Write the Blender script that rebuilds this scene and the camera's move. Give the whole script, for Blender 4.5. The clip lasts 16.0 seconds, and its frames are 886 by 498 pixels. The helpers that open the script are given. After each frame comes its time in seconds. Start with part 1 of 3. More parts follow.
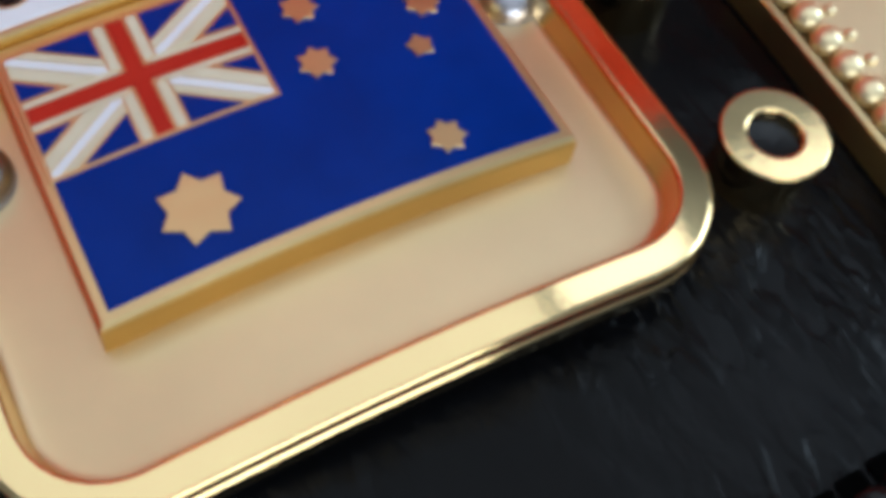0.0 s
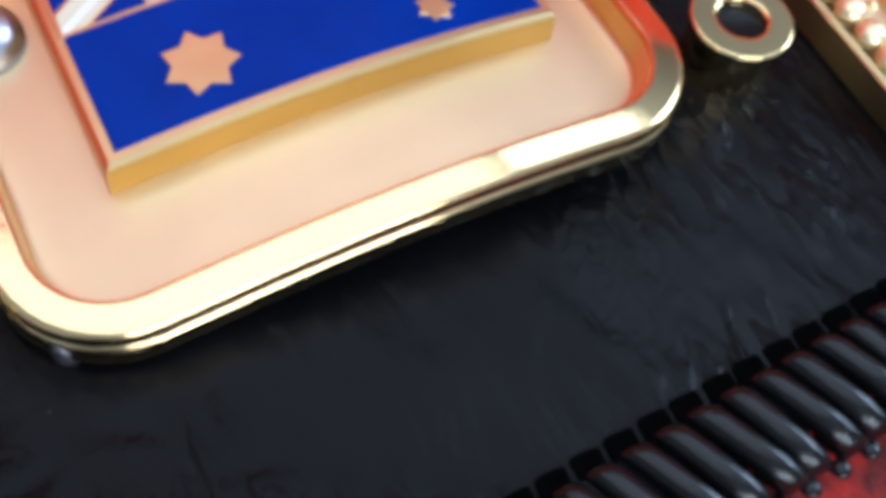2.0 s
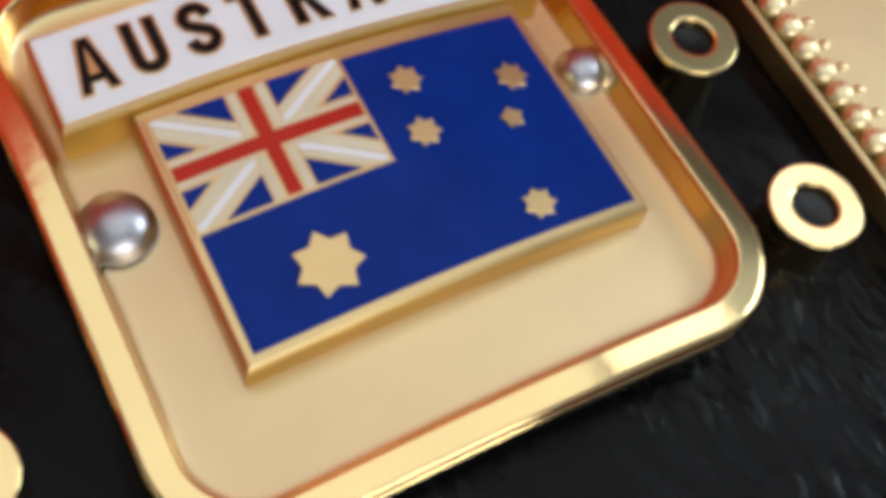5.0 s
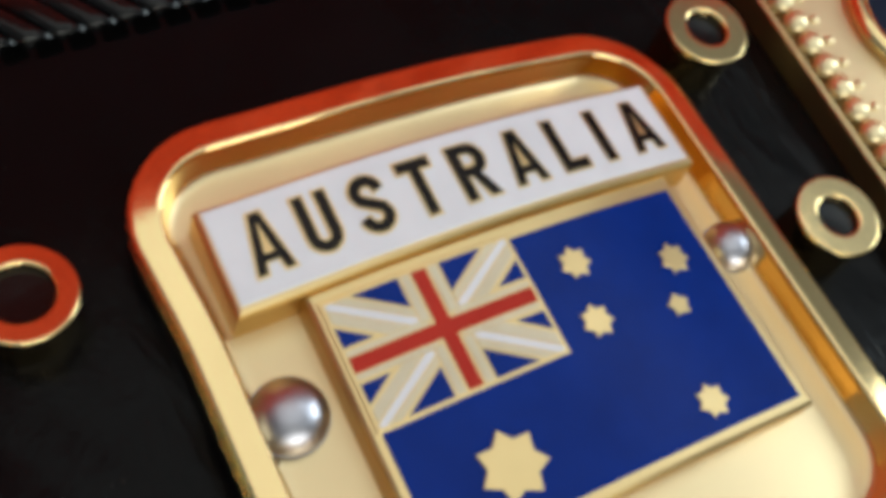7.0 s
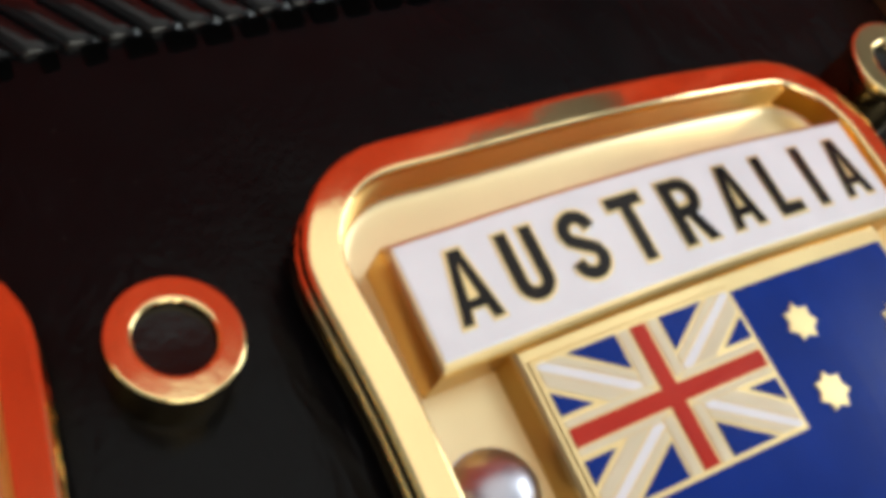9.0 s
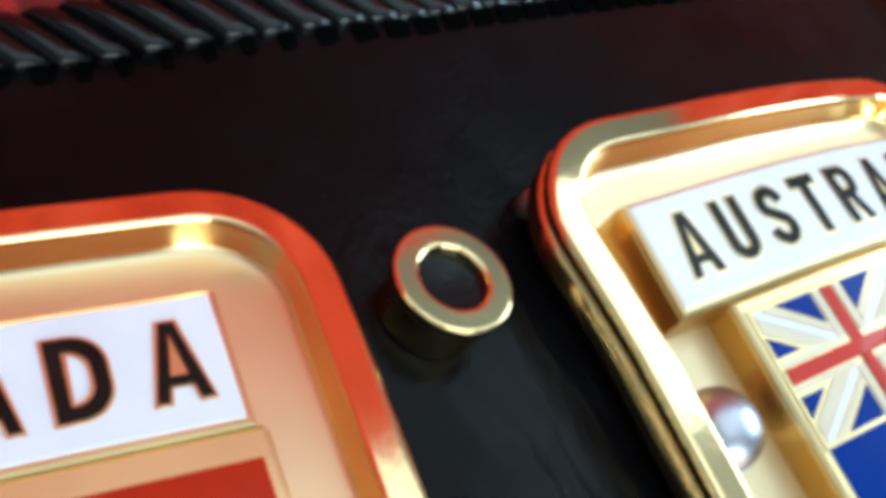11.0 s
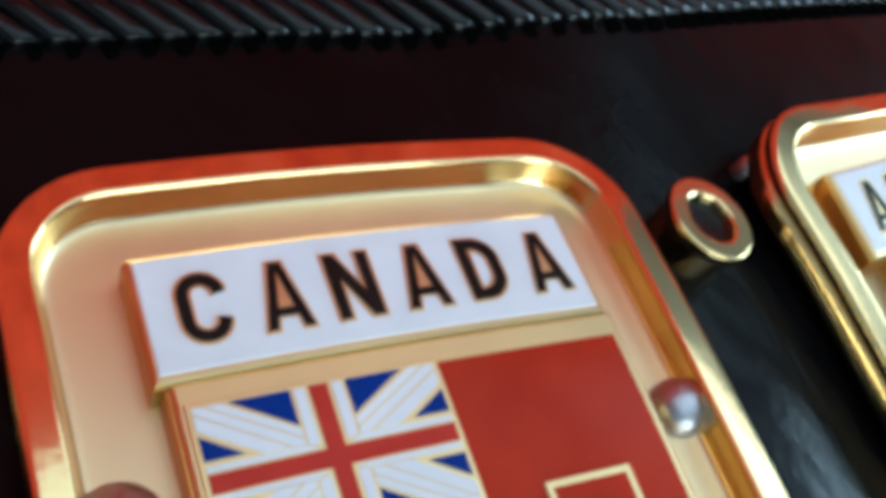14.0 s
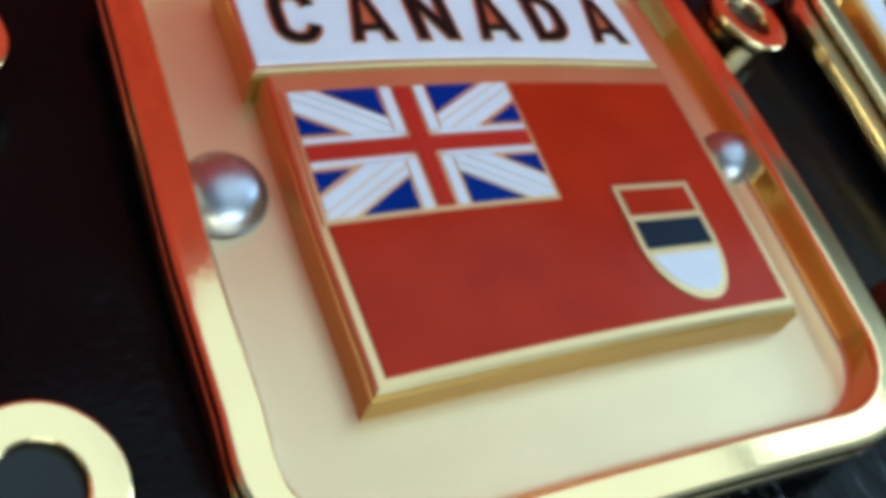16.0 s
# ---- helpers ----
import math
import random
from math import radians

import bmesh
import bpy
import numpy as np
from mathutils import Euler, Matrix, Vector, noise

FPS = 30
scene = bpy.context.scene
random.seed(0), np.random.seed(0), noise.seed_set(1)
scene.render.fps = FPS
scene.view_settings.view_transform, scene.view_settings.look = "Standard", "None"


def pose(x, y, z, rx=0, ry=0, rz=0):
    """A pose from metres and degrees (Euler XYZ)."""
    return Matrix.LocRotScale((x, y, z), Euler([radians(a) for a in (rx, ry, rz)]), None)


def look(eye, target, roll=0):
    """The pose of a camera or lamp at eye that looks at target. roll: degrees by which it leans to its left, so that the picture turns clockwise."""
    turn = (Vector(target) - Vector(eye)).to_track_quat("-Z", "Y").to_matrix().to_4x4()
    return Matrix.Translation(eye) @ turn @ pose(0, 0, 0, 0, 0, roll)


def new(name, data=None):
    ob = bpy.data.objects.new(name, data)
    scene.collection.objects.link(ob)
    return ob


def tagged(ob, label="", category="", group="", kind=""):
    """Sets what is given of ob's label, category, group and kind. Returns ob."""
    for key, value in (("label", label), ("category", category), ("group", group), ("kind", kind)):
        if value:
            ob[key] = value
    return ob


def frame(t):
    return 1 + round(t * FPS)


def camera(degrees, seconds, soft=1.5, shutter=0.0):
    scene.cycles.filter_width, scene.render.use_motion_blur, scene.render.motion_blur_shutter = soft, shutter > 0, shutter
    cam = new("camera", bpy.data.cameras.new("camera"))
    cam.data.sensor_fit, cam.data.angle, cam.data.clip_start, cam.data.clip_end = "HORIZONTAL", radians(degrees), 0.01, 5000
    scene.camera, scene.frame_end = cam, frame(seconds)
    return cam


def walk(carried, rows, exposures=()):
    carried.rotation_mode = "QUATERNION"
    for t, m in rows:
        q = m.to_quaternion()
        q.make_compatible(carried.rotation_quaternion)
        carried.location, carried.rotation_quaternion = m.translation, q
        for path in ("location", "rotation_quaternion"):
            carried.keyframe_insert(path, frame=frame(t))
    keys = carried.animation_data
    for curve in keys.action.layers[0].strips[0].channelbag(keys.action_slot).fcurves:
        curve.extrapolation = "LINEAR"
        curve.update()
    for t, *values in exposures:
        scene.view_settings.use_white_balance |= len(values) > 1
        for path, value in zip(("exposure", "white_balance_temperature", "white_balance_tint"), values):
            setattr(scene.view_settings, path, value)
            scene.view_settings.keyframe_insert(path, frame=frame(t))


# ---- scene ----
cam = camera(40.2, 16.0, soft=6.0)
PATH = [
    (0, (0.00242, -0.07560, 0.08065), (0.03343, -0.03371, -0.00469), 10.46),
    (0.5, (0.00040, -0.07866, 0.07874), (0.03246, -0.03639, -0.00603), 11.04),
    (1, (-0.00076, -0.08221, 0.07835), (0.03139, -0.03974, -0.00628), 11.33),
    (1.5, (-0.00235, -0.08569, 0.07865), (0.03013, -0.04298, -0.00574), 11.68),
    (2, (-0.00413, -0.08696, 0.07928), (0.02903, -0.04515, -0.00530), 12.90),
    (2.5, (-0.00582, -0.08680, 0.08097), (0.02795, -0.04609, -0.00390), 14.15),
    (3, (-0.00744, -0.08645, 0.08267), (0.02711, -0.04551, -0.00176), 14.55),
    (3.5, (-0.00791, -0.08547, 0.08488), (0.02660, -0.04335, 0.00101), 13.83),
    (4, (-0.00760, -0.08049, 0.08838), (0.02607, -0.03995, 0.00339), 14.39),
    (6.5, (-0.02045, -0.05065, 0.09775), (0.01829, -0.01691, 0.01196), 24.76),
    (7, (-0.02394, -0.04418, 0.09597), (0.01659, -0.01121, 0.01071), 27.23),
    (7.5, (-0.02730, -0.03776, 0.09112), (0.01500, -0.00635, 0.00612), 30.31),
    (8, (-0.03010, -0.03246, 0.08636), (0.01368, -0.00256, 0.00157), 32.88),
    (10.5, (-0.05720, -0.02598, 0.06853), (-0.00033, 0.00696, -0.00683), 37.91),
    (11, (-0.06725, -0.02576, 0.06865), (-0.00780, 0.00604, -0.00520), 39.64),
    (11.5, (-0.07531, -0.02500, 0.07009), (-0.01534, 0.00553, -0.00388), 40.78),
    (12, (-0.08275, -0.02335, 0.07097), (-0.02201, 0.00607, -0.00282), 42.23),
    (12.5, (-0.08955, -0.02202, 0.07126), (-0.02795, 0.00700, -0.00197), 43.37),
    (13, (-0.09631, -0.02211, 0.07213), (-0.03415, 0.00740, -0.00043), 43.79),
    (13.5, (-0.10246, -0.02286, 0.07102), (-0.03908, 0.00687, -0.00039), 44.36),
    (14, (-0.10803, -0.02485, 0.06984), (-0.04368, 0.00427, -0.00095), 45.56),
    (14.5, (-0.11251, -0.02957, 0.06734), (-0.04745, -0.00010, -0.00265), 45.86),
    (15, (-0.11600, -0.03513, 0.06499), (-0.05087, -0.00522, -0.00474), 45.67),
    (15.5, (-0.11942, -0.04051, 0.06060), (-0.05312, -0.00968, -0.00761), 45.63),
    (16, (-0.12156, -0.04629, 0.05645), (-0.05490, -0.01390, -0.01069), 45.28),
]
EXPOSURES = [(0.0, -0.24, 5600, 3), (0.5, -0.22, 5400, 3), (1.0, 0.02, 5250, 3), (1.5, 0.52, 5150, 5), (2.0, 0.57, 5150, 7),
             (2.5, 0.57, 5150, 8), (3.0, 0.50, 5350, 7), (3.5, 0.22, 5900, 6), (4.0, 0.05, 6200, 6), (6.5, -0.35, 6350, 1),
             (7.5, -0.14, 6500, 3), (8.0, -0.10, 6950, 6), (10.5, 0.36, 5500, -4), (11.0, 0.51, 5200, -8), (12.5, 0.23, 5050, -10), (14.5, 0.07, 4950, -11),
             (16.0, 0.02, 4700, -14)]
walk(cam, [(t, look(eye, target, roll)) for t, eye, target, roll in PATH], EXPOSURES)

# ---- light: a closed room with two windows and two ceiling panels ----
world = bpy.data.worlds.new("room_air")
scene.world = world
world.use_nodes = True
world.node_tree.nodes["Background"].inputs[0].default_value = (0.90, 0.95, 1.0, 1)
world.node_tree.nodes["Background"].inputs[1].default_value = 1.0


def lamp(name, eye, facing, sx, sy, watts, colour):
    d = bpy.data.lights.new(name, "AREA")
    d.shape, d.size, d.size_y, d.energy, d.color = "RECTANGLE", sx, sy, watts, colour
    ob = new(name, d)
    ob.matrix_world = look(eye, Vector(eye) + Vector(facing))
    return ob


EAST, WEST, NORTH, SOUTH, CEILING = 2.24, -2.40, 2.40, -2.44, 1.76
lamp("window_light", (EAST + 0.02, -0.30, 1.29), (-1, 0, 0), 1.1, 0.9, 31.0, (0.84, 0.93, 1.0))
lamp("rear_window_light", (-0.16, SOUTH - 0.02, 1.0), (0, 1, 0), 1.92, 0.96, 37.0, (1.0, 0.95, 0.86))
lamp("ceiling_light", (0.0, 0.22, CEILING - 0.01), (0, 0.001, -1), 1.64, 1.96, 10.6, (1.0, 0.99, 0.96))
lamp("ceiling_light", (1.21, 0.39, CEILING - 0.01), (0, 0.001, -1), 0.64, 0.72, 2.8, (0.97, 0.98, 1.0))

CM = 0.01


# ---- materials ----
def nodes_of(name):
    m = bpy.data.materials.new(name)
    m.use_nodes = True
    nt = m.node_tree
    return m, nt, nt.nodes["Principled BSDF"]


def texture(nt, kind, scale, detail=3.0, stretch=(1, 1, 1)):
    co = nt.nodes.new("ShaderNodeTexCoord")
    mp = nt.nodes.new("ShaderNodeMapping")
    mp.inputs["Scale"].default_value = stretch
    nt.links.new(co.outputs["Object"], mp.inputs[0])
    tx = nt.nodes.new("ShaderNodeTex" + kind)
    tx.inputs["Scale"].default_value = scale
    if "Detail" in tx.inputs:
        tx.inputs["Detail"].default_value = detail
    nt.links.new(mp.outputs[0], tx.inputs["Vector"])
    return tx


def ramp(nt, source, a, b, lo=0.3, hi=0.7):
    r = nt.nodes.new("ShaderNodeValToRGB")
    r.color_ramp.elements[0].position, r.color_ramp.elements[1].position = lo, hi
    r.color_ramp.elements[0].color, r.color_ramp.elements[1].color = (*a, 1), (*b, 1)
    nt.links.new(source, r.inputs[0])
    return r.outputs[0]


def bump(nt, bsdf, height, strength, distance, before=None):
    b = nt.nodes.new("ShaderNodeBump")
    b.inputs["Strength"].default_value, b.inputs["Distance"].default_value = strength, distance
    nt.links.new(height, b.inputs["Height"])
    if before:
        nt.links.new(before, b.inputs["Normal"])
    nt.links.new(b.outputs[0], bsdf.inputs["Normal"])
    return b.outputs[0]


def gold(name, colour, lo, hi, grain, strength):
    m, nt, p = nodes_of(name)
    p.inputs["Metallic"].default_value = 1.0
    n1 = texture(nt, "Noise", 90, 4)
    n2 = texture(nt, "Noise", grain, 2)
    darker = tuple(c * 0.9 for c in colour)
    nt.links.new(ramp(nt, n1.outputs["Fac"], darker, colour), p.inputs["Base Color"])
    r = nt.nodes.new("ShaderNodeMapRange")
    r.inputs["To Min"].default_value, r.inputs["To Max"].default_value = lo, hi
    nt.links.new(n1.outputs["Fac"], r.inputs["Value"])
    nt.links.new(r.outputs[0], p.inputs["Roughness"])
    wave = texture(nt, "Noise", 260, 2)
    first = bump(nt, p, wave.outputs["Fac"], 0.07, 0.0001)
    bump(nt, p, n2.outputs["Fac"], strength, 0.00005, first)
    return m


GOLD = gold("polished_gold", (0.97, 0.73, 0.37), 0.07, 0.14, 900, 0.16)
SATIN = gold("satin_gold", (0.88, 0.70, 0.42), 0.38, 0.47, 6000, 0.25)
PEARL = gold("pale_gold", (0.95, 0.80, 0.50), 0.38, 0.48, 2500, 0.2)
# gold of the block sides: shade and dark reflections put into the colour
EDGE = gold("shaded_side_gold", (0.68, 0.41, 0.11), 0.22, 0.42, 1500, 0.3)
LINE = gold("gold_line", (0.80, 0.61, 0.31), 0.27, 0.37, 2500, 0.15)


def enamel(name, a, b, rough=0.24, ior=1.27):
    m, nt, p = nodes_of(name)
    n = texture(nt, "Noise", 160, 3)
    nt.links.new(ramp(nt, n.outputs["Fac"], a, b), p.inputs["Base Color"])
    p.inputs["Roughness"].default_value = rough
    p.inputs["IOR"].default_value = ior
    n2 = texture(nt, "Noise", 300, 2)
    bump(nt, p, n2.outputs["Fac"], 0.12, 0.00005)
    return m


BLUE = enamel("blue_enamel", (0.002, 0.022, 0.21), (0.003, 0.028, 0.26), 0.24, 1.2)
RED = enamel("red_enamel", (0.37, 0.019, 0.003), (0.44, 0.025, 0.004), 0.17, 1.22)
DARKRED = enamel("deep_red_enamel", (0.42, 0.02, 0.012), (0.5, 0.03, 0.016))
WHITE = enamel("white_enamel", (0.78, 0.80, 0.87), (0.85, 0.87, 0.94), 0.2)
CREAM = enamel("cream_enamel", (0.66, 0.60, 0.44), (0.76, 0.70, 0.54), 0.25)
NAVY = enamel("dark_navy_enamel", (0.006, 0.012, 0.03), (0.01, 0.018, 0.04))
HOLE = enamel("dark_hole", (0.001, 0.001, 0.001), (0.002, 0.002, 0.002), 0.95, 1.02)
BLACK = enamel("black_paint", (0.006, 0.005, 0.005), (0.014, 0.011, 0.01), 0.25)


def chrome():
    m, nt, p = nodes_of("brushed_steel")
    p.inputs["Metallic"].default_value = 1.0
    p.inputs["Base Color"].default_value = (0.47, 0.46, 0.52, 1)
    n = texture(nt, "Noise", 500, 3)
    r = nt.nodes.new("ShaderNodeMapRange")
    r.inputs["To Min"].default_value, r.inputs["To Max"].default_value = 0.32, 0.42
    nt.links.new(n.outputs["Fac"], r.inputs["Value"])
    nt.links.new(r.outputs[0], p.inputs["Roughness"])
    bump(nt, p, n.outputs["Fac"], 0.1, 0.00005)
    return m


STEEL = chrome()


def leather(name, rough, wrinkle, ior):
    m, nt, p = nodes_of(name)
    n0 = texture(nt, "Noise", 45, 4)
    nt.links.new(ramp(nt, n0.outputs["Fac"], (0.002, 0.002, 0.0025), (0.005, 0.005, 0.006)), p.inputs["Base Color"])
    base = p.inputs["Base Color"].links[0].from_socket
    dust = texture(nt, "Noise", 1100, 1)
    mix = nt.nodes.new("ShaderNodeMixRGB")
    nt.links.new(ramp(nt, dust.outputs["Fac"], (0, 0, 0), (1, 1, 1), 0.80, 0.86), mix.inputs[0])
    nt.links.new(base, mix.inputs[1])
    mix.inputs[2].default_value = (0.05, 0.045, 0.04, 1)
    nt.links.new(mix.outputs[0], p.inputs["Base Color"])
    r = nt.nodes.new("ShaderNodeMapRange")
    r.inputs["To Min"].default_value, r.inputs["To Max"].default_value = rough - 0.08, rough + 0.12
    n1 = texture(nt, "Noise", 120, 4)
    nt.links.new(n1.outputs["Fac"], r.inputs["Value"])
    nt.links.new(r.outputs[0], p.inputs["Roughness"])
    p.inputs["IOR"].default_value = ior
    w = texture(nt, "Noise", 300, 6, (1.6, 0.5, 1))
    w.inputs["Distortion"].default_value = 0.8
    patch = texture(nt, "Noise", 28, 2)
    mul = nt.nodes.new("ShaderNodeMath")
    mul.operation = "MULTIPLY"
    fold = ramp(nt, w.outputs["Fac"], (0, 0, 0), (1, 1, 1), 0.42, 0.62)
    nt.links.new(fold, mul.inputs[0])
    nt.links.new(ramp(nt, patch.outputs["Fac"], (0.08, 0.08, 0.08), (1, 1, 1), 0.44, 0.64), mul.inputs[1])
    # the wrinkles gather along the lower half of the strap
    pos = nt.nodes.new("ShaderNodeTexCoord")
    axes = nt.nodes.new("ShaderNodeSeparateXYZ")
    nt.links.new(pos.outputs["Object"], axes.inputs[0])
    low = nt.nodes.new("ShaderNodeMapRange")
    low.inputs["From Min"].default_value, low.inputs["From Max"].default_value = -0.030, -0.052
    low.inputs["To Min"].default_value, low.inputs["To Max"].default_value = 0.12, 1.0
    nt.links.new(axes.outputs["Y"], low.inputs["Value"])
    worn = nt.nodes.new("ShaderNodeMath")
    worn.operation = "MULTIPLY"
    nt.links.new(mul.outputs[0], worn.inputs[0])
    nt.links.new(low.outputs[0], worn.inputs[1])
    first = bump(nt, p, worn.outputs[0], wrinkle, 0.0006)
    g = texture(nt, "Voronoi", 1300)
    bump(nt, p, g.outputs["Distance"], 0.14, 0.00012, first)
    return m


LEATHER = leather("black_leather", 0.18, 0.80, 1.187)
LACE = leather("black_lace_leather", 0.19, 0.08, 1.38)


def velvet(name, a, b):
    m, nt, p = nodes_of(name)
    n = texture(nt, "Noise", 190, 5)
    nt.links.new(ramp(nt, n.outputs["Fac"], a, b, 0.38, 0.64), p.inputs["Base Color"])
    p.inputs["Roughness"].default_value = 0.9
    p.inputs["Sheen Weight"].default_value = 0.5
    p.inputs["Sheen Tint"].default_value = (1, 0.25, 0.2, 1)
    f = texture(nt, "Noise", 1800, 3)
    bump(nt, p, f.outputs["Fac"], 0.6, 0.0006)
    return m


CLOTH = velvet("red_velvet_cloth", (0.07, 0.0015, 0.001), (0.60, 0.014, 0.006))
VELVET = velvet("red_velvet", (0.42, 0.016, 0.005), (0.95, 0.095, 0.028))


def paint(name, a, b):
    m, nt, p = nodes_of(name)
    n = texture(nt, "Noise", 3, 4)
    nt.links.new(ramp(nt, n.outputs["Fac"], a, b), p.inputs["Base Color"])
    p.inputs["Roughness"].default_value = 0.8
    return m


PLASTER = paint("pale_grey_wall_paint", (0.40, 0.41, 0.42), (0.46, 0.47, 0.48))
FRAME = paint("white_frame_paint", (0.74, 0.74, 0.72), (0.80, 0.80, 0.78))
WALL = paint("pale_wall_paint", (0.66, 0.66, 0.64), (0.72, 0.72, 0.70))


# ---- mesh helpers; all shapes are drawn in centimetres ----
def part(name, bm, material, parent=None, label="", bend=None, smooth=False):
    bmesh.ops.recalc_face_normals(bm, faces=bm.faces)
    for v in bm.verts:
        if bend:
            v.co = bend(v.co)
        v.co *= CM
    if smooth:
        for f in bm.faces:
            f.smooth = True
    me = bpy.data.meshes.new(name)
    bm.to_mesh(me)
    bm.free()
    if smooth:
        me.set_sharp_from_angle(angle=radians(38))
    me.materials.append(material)
    ob = new(name, me)
    if parent:
        ob.parent = parent
    if label:
        ob["label"] = label
    return ob


def empty(name, m, label, category, group=""):
    ob = new(name)
    ob.empty_display_size = 0.01
    ob.matrix_world = m
    return tagged(ob, label, category, group)


def loft(bm, loops, closed=True, cap_start=False, cap_end=False):
    rows = [[bm.verts.new(p) for p in lp] for lp in loops]
    n = len(rows[0])
    for a, b in zip(rows, rows[1:]):
        for i in range(n if closed else n - 1):
            j = (i + 1) % n
            bm.faces.new((a[i], a[j], b[j], b[i]))
    if cap_start:
        bm.faces.new(rows[0])
    if cap_end:
        bm.faces.new(rows[-1])
    return rows


def round_rect(cx, cy, w, h, r, z, corner=9, side=12):
    """A loop round a rectangle with rounded corners, anticlockwise."""
    pts = []
    for qx, qy, a0 in ((1, 1, 0), (-1, 1, 90), (-1, -1, 180), (1, -1, 270)):
        ox, oy = cx + qx * (w / 2 - r), cy + qy * (h / 2 - r)
        for i in range(corner + 1):
            a = radians(a0 + 90 * i / corner)
            pts.append(Vector((ox + r * math.cos(a), oy + r * math.sin(a), z)))
    out = []
    for i, p in enumerate(pts):
        q = pts[(i + 1) % len(pts)]
        out.append(p)
        if i % (corner + 1) == corner:
            out += [p.lerp(q, k / side) for k in range(1, side)]
    return out


def slab(x0, x1, y0, y1, z0, z1, nx=10, ny=8, edge=0.02, hole=None):
    """A block with a fine grid on its top, softened top edges and an optional rectangular gap in it."""
    bm = bmesh.new()
    xs = [x0 + (x1 - x0) * i / nx for i in range(nx + 1)]
    ys = [y0 + (y1 - y0) * i / ny for i in range(ny + 1)]
    if hole:
        xs = sorted(set(xs) | {hole[0], hole[1]})
        ys = sorted(set(ys) | {hole[2], hole[3]})
    xs = [x for x in xs if x0 - 1e-6 <= x <= x1 + 1e-6]
    ys = [y for y in ys if y0 - 1e-6 <= y <= y1 + 1e-6]
    grid = {}

    def vert(i, j, z, k):
        if (i, j, k) not in grid:
            x, y = xs[i], ys[j]
            if k == 0:
                x = min(max(x, x0 + edge), x1 - edge)
                y = min(max(y, y0 + edge), y1 - edge)
            grid[i, j, k] = bm.verts.new((x, y, z))
        return grid[i, j, k]

    def solid(i, j):
        if not (0 <= i < len(xs) - 1 and 0 <= j < len(ys) - 1):
            return False
        x, y = (xs[i] + xs[i + 1]) / 2, (ys[j] + ys[j + 1]) / 2
        return not (hole and hole[0] < x < hole[1] and hole[2] < y < hole[3])

    levels = ((z1, 0), (z1 - edge * 0.7, 1), (z0, 2))
    for i in range(len(xs) - 1):
        for j in range(len(ys) - 1):
            if not solid(i, j):
                continue
            bm.faces.new([vert(a, b, z1, 0) for a, b in ((i, j), (i + 1, j), (i + 1, j + 1), (i, j + 1))])
            for di, dj, e in ((0, -1, ((i, j), (i + 1, j))), (0, 1, ((i + 1, j + 1), (i, j + 1))), (-1, 0, ((i, j + 1), (i, j))), (1, 0, ((i + 1, j), (i + 1, j + 1)))):
                if not solid(i + di, j + dj):
                    for (za, ka), (zb, kb) in zip(levels, levels[1:]):
                        bm.faces.new([vert(*e[0], za, ka), vert(*e[0], zb, kb), vert(*e[1], zb, kb), vert(*e[1], za, ka)])
    return bm


def prism(pts, z0, z1, chamfer=0.0):
    """A flat piece with the outline pts and slightly drawn-in top edge."""
    bm = bmesh.new()
    c = sum((Vector(p) for p in pts), Vector((0, 0))) / len(pts)
    top = [Vector(p) + (c - Vector(p)).normalized() * chamfer for p in pts]
    loft(bm, [[(x, y, z0) for x, y in pts], [(x, y, z1 - chamfer) for x, y in pts], [(p.x, p.y, z1) for p in top]], cap_end=True)
    return bm


def revolve(profile, n=40, cx=0.0, cy=0.0, cap_end=False, cap_start=False):
    bm = bmesh.new()
    loft(bm, [[(cx + r * math.cos(2 * math.pi * i / n), cy + r * math.sin(2 * math.pi * i / n), z) for i in range(n)] for r, z in profile], cap_end=cap_end, cap_start=cap_start)
    return bm


def star_points(cx, cy, r, inner, n, turn=90):
    return [(cx + (r if k % 2 == 0 else r * inner) * math.cos(radians(turn + 180 * k / n)), cy + (r if k % 2 == 0 else r * inner) * math.sin(radians(turn + 180 * k / n))) for k in range(2 * n)]


def strip(path, s):
    """The outline of a stroke of width s along a path."""
    left, right = [], []
    for k, p in enumerate(path):
        a, b = Vector(path[max(k - 1, 0)]), Vector(path[min(k + 1, len(path) - 1)])
        d = (b - a).normalized()
        left.append((p[0] - d.y * s / 2, p[1] + d.x * s / 2))
        right.append((p[0] + d.y * s / 2, p[1] - d.x * s / 2))
    return left + right[::-1]


def arc(cx, cy, rx, ry, a0, a1, n=9):
    return [(cx + rx * math.cos(radians(a0 + (a1 - a0) * k / n)), cy + ry * math.sin(radians(a0 + (a1 - a0) * k / n))) for k in range(n + 1)]


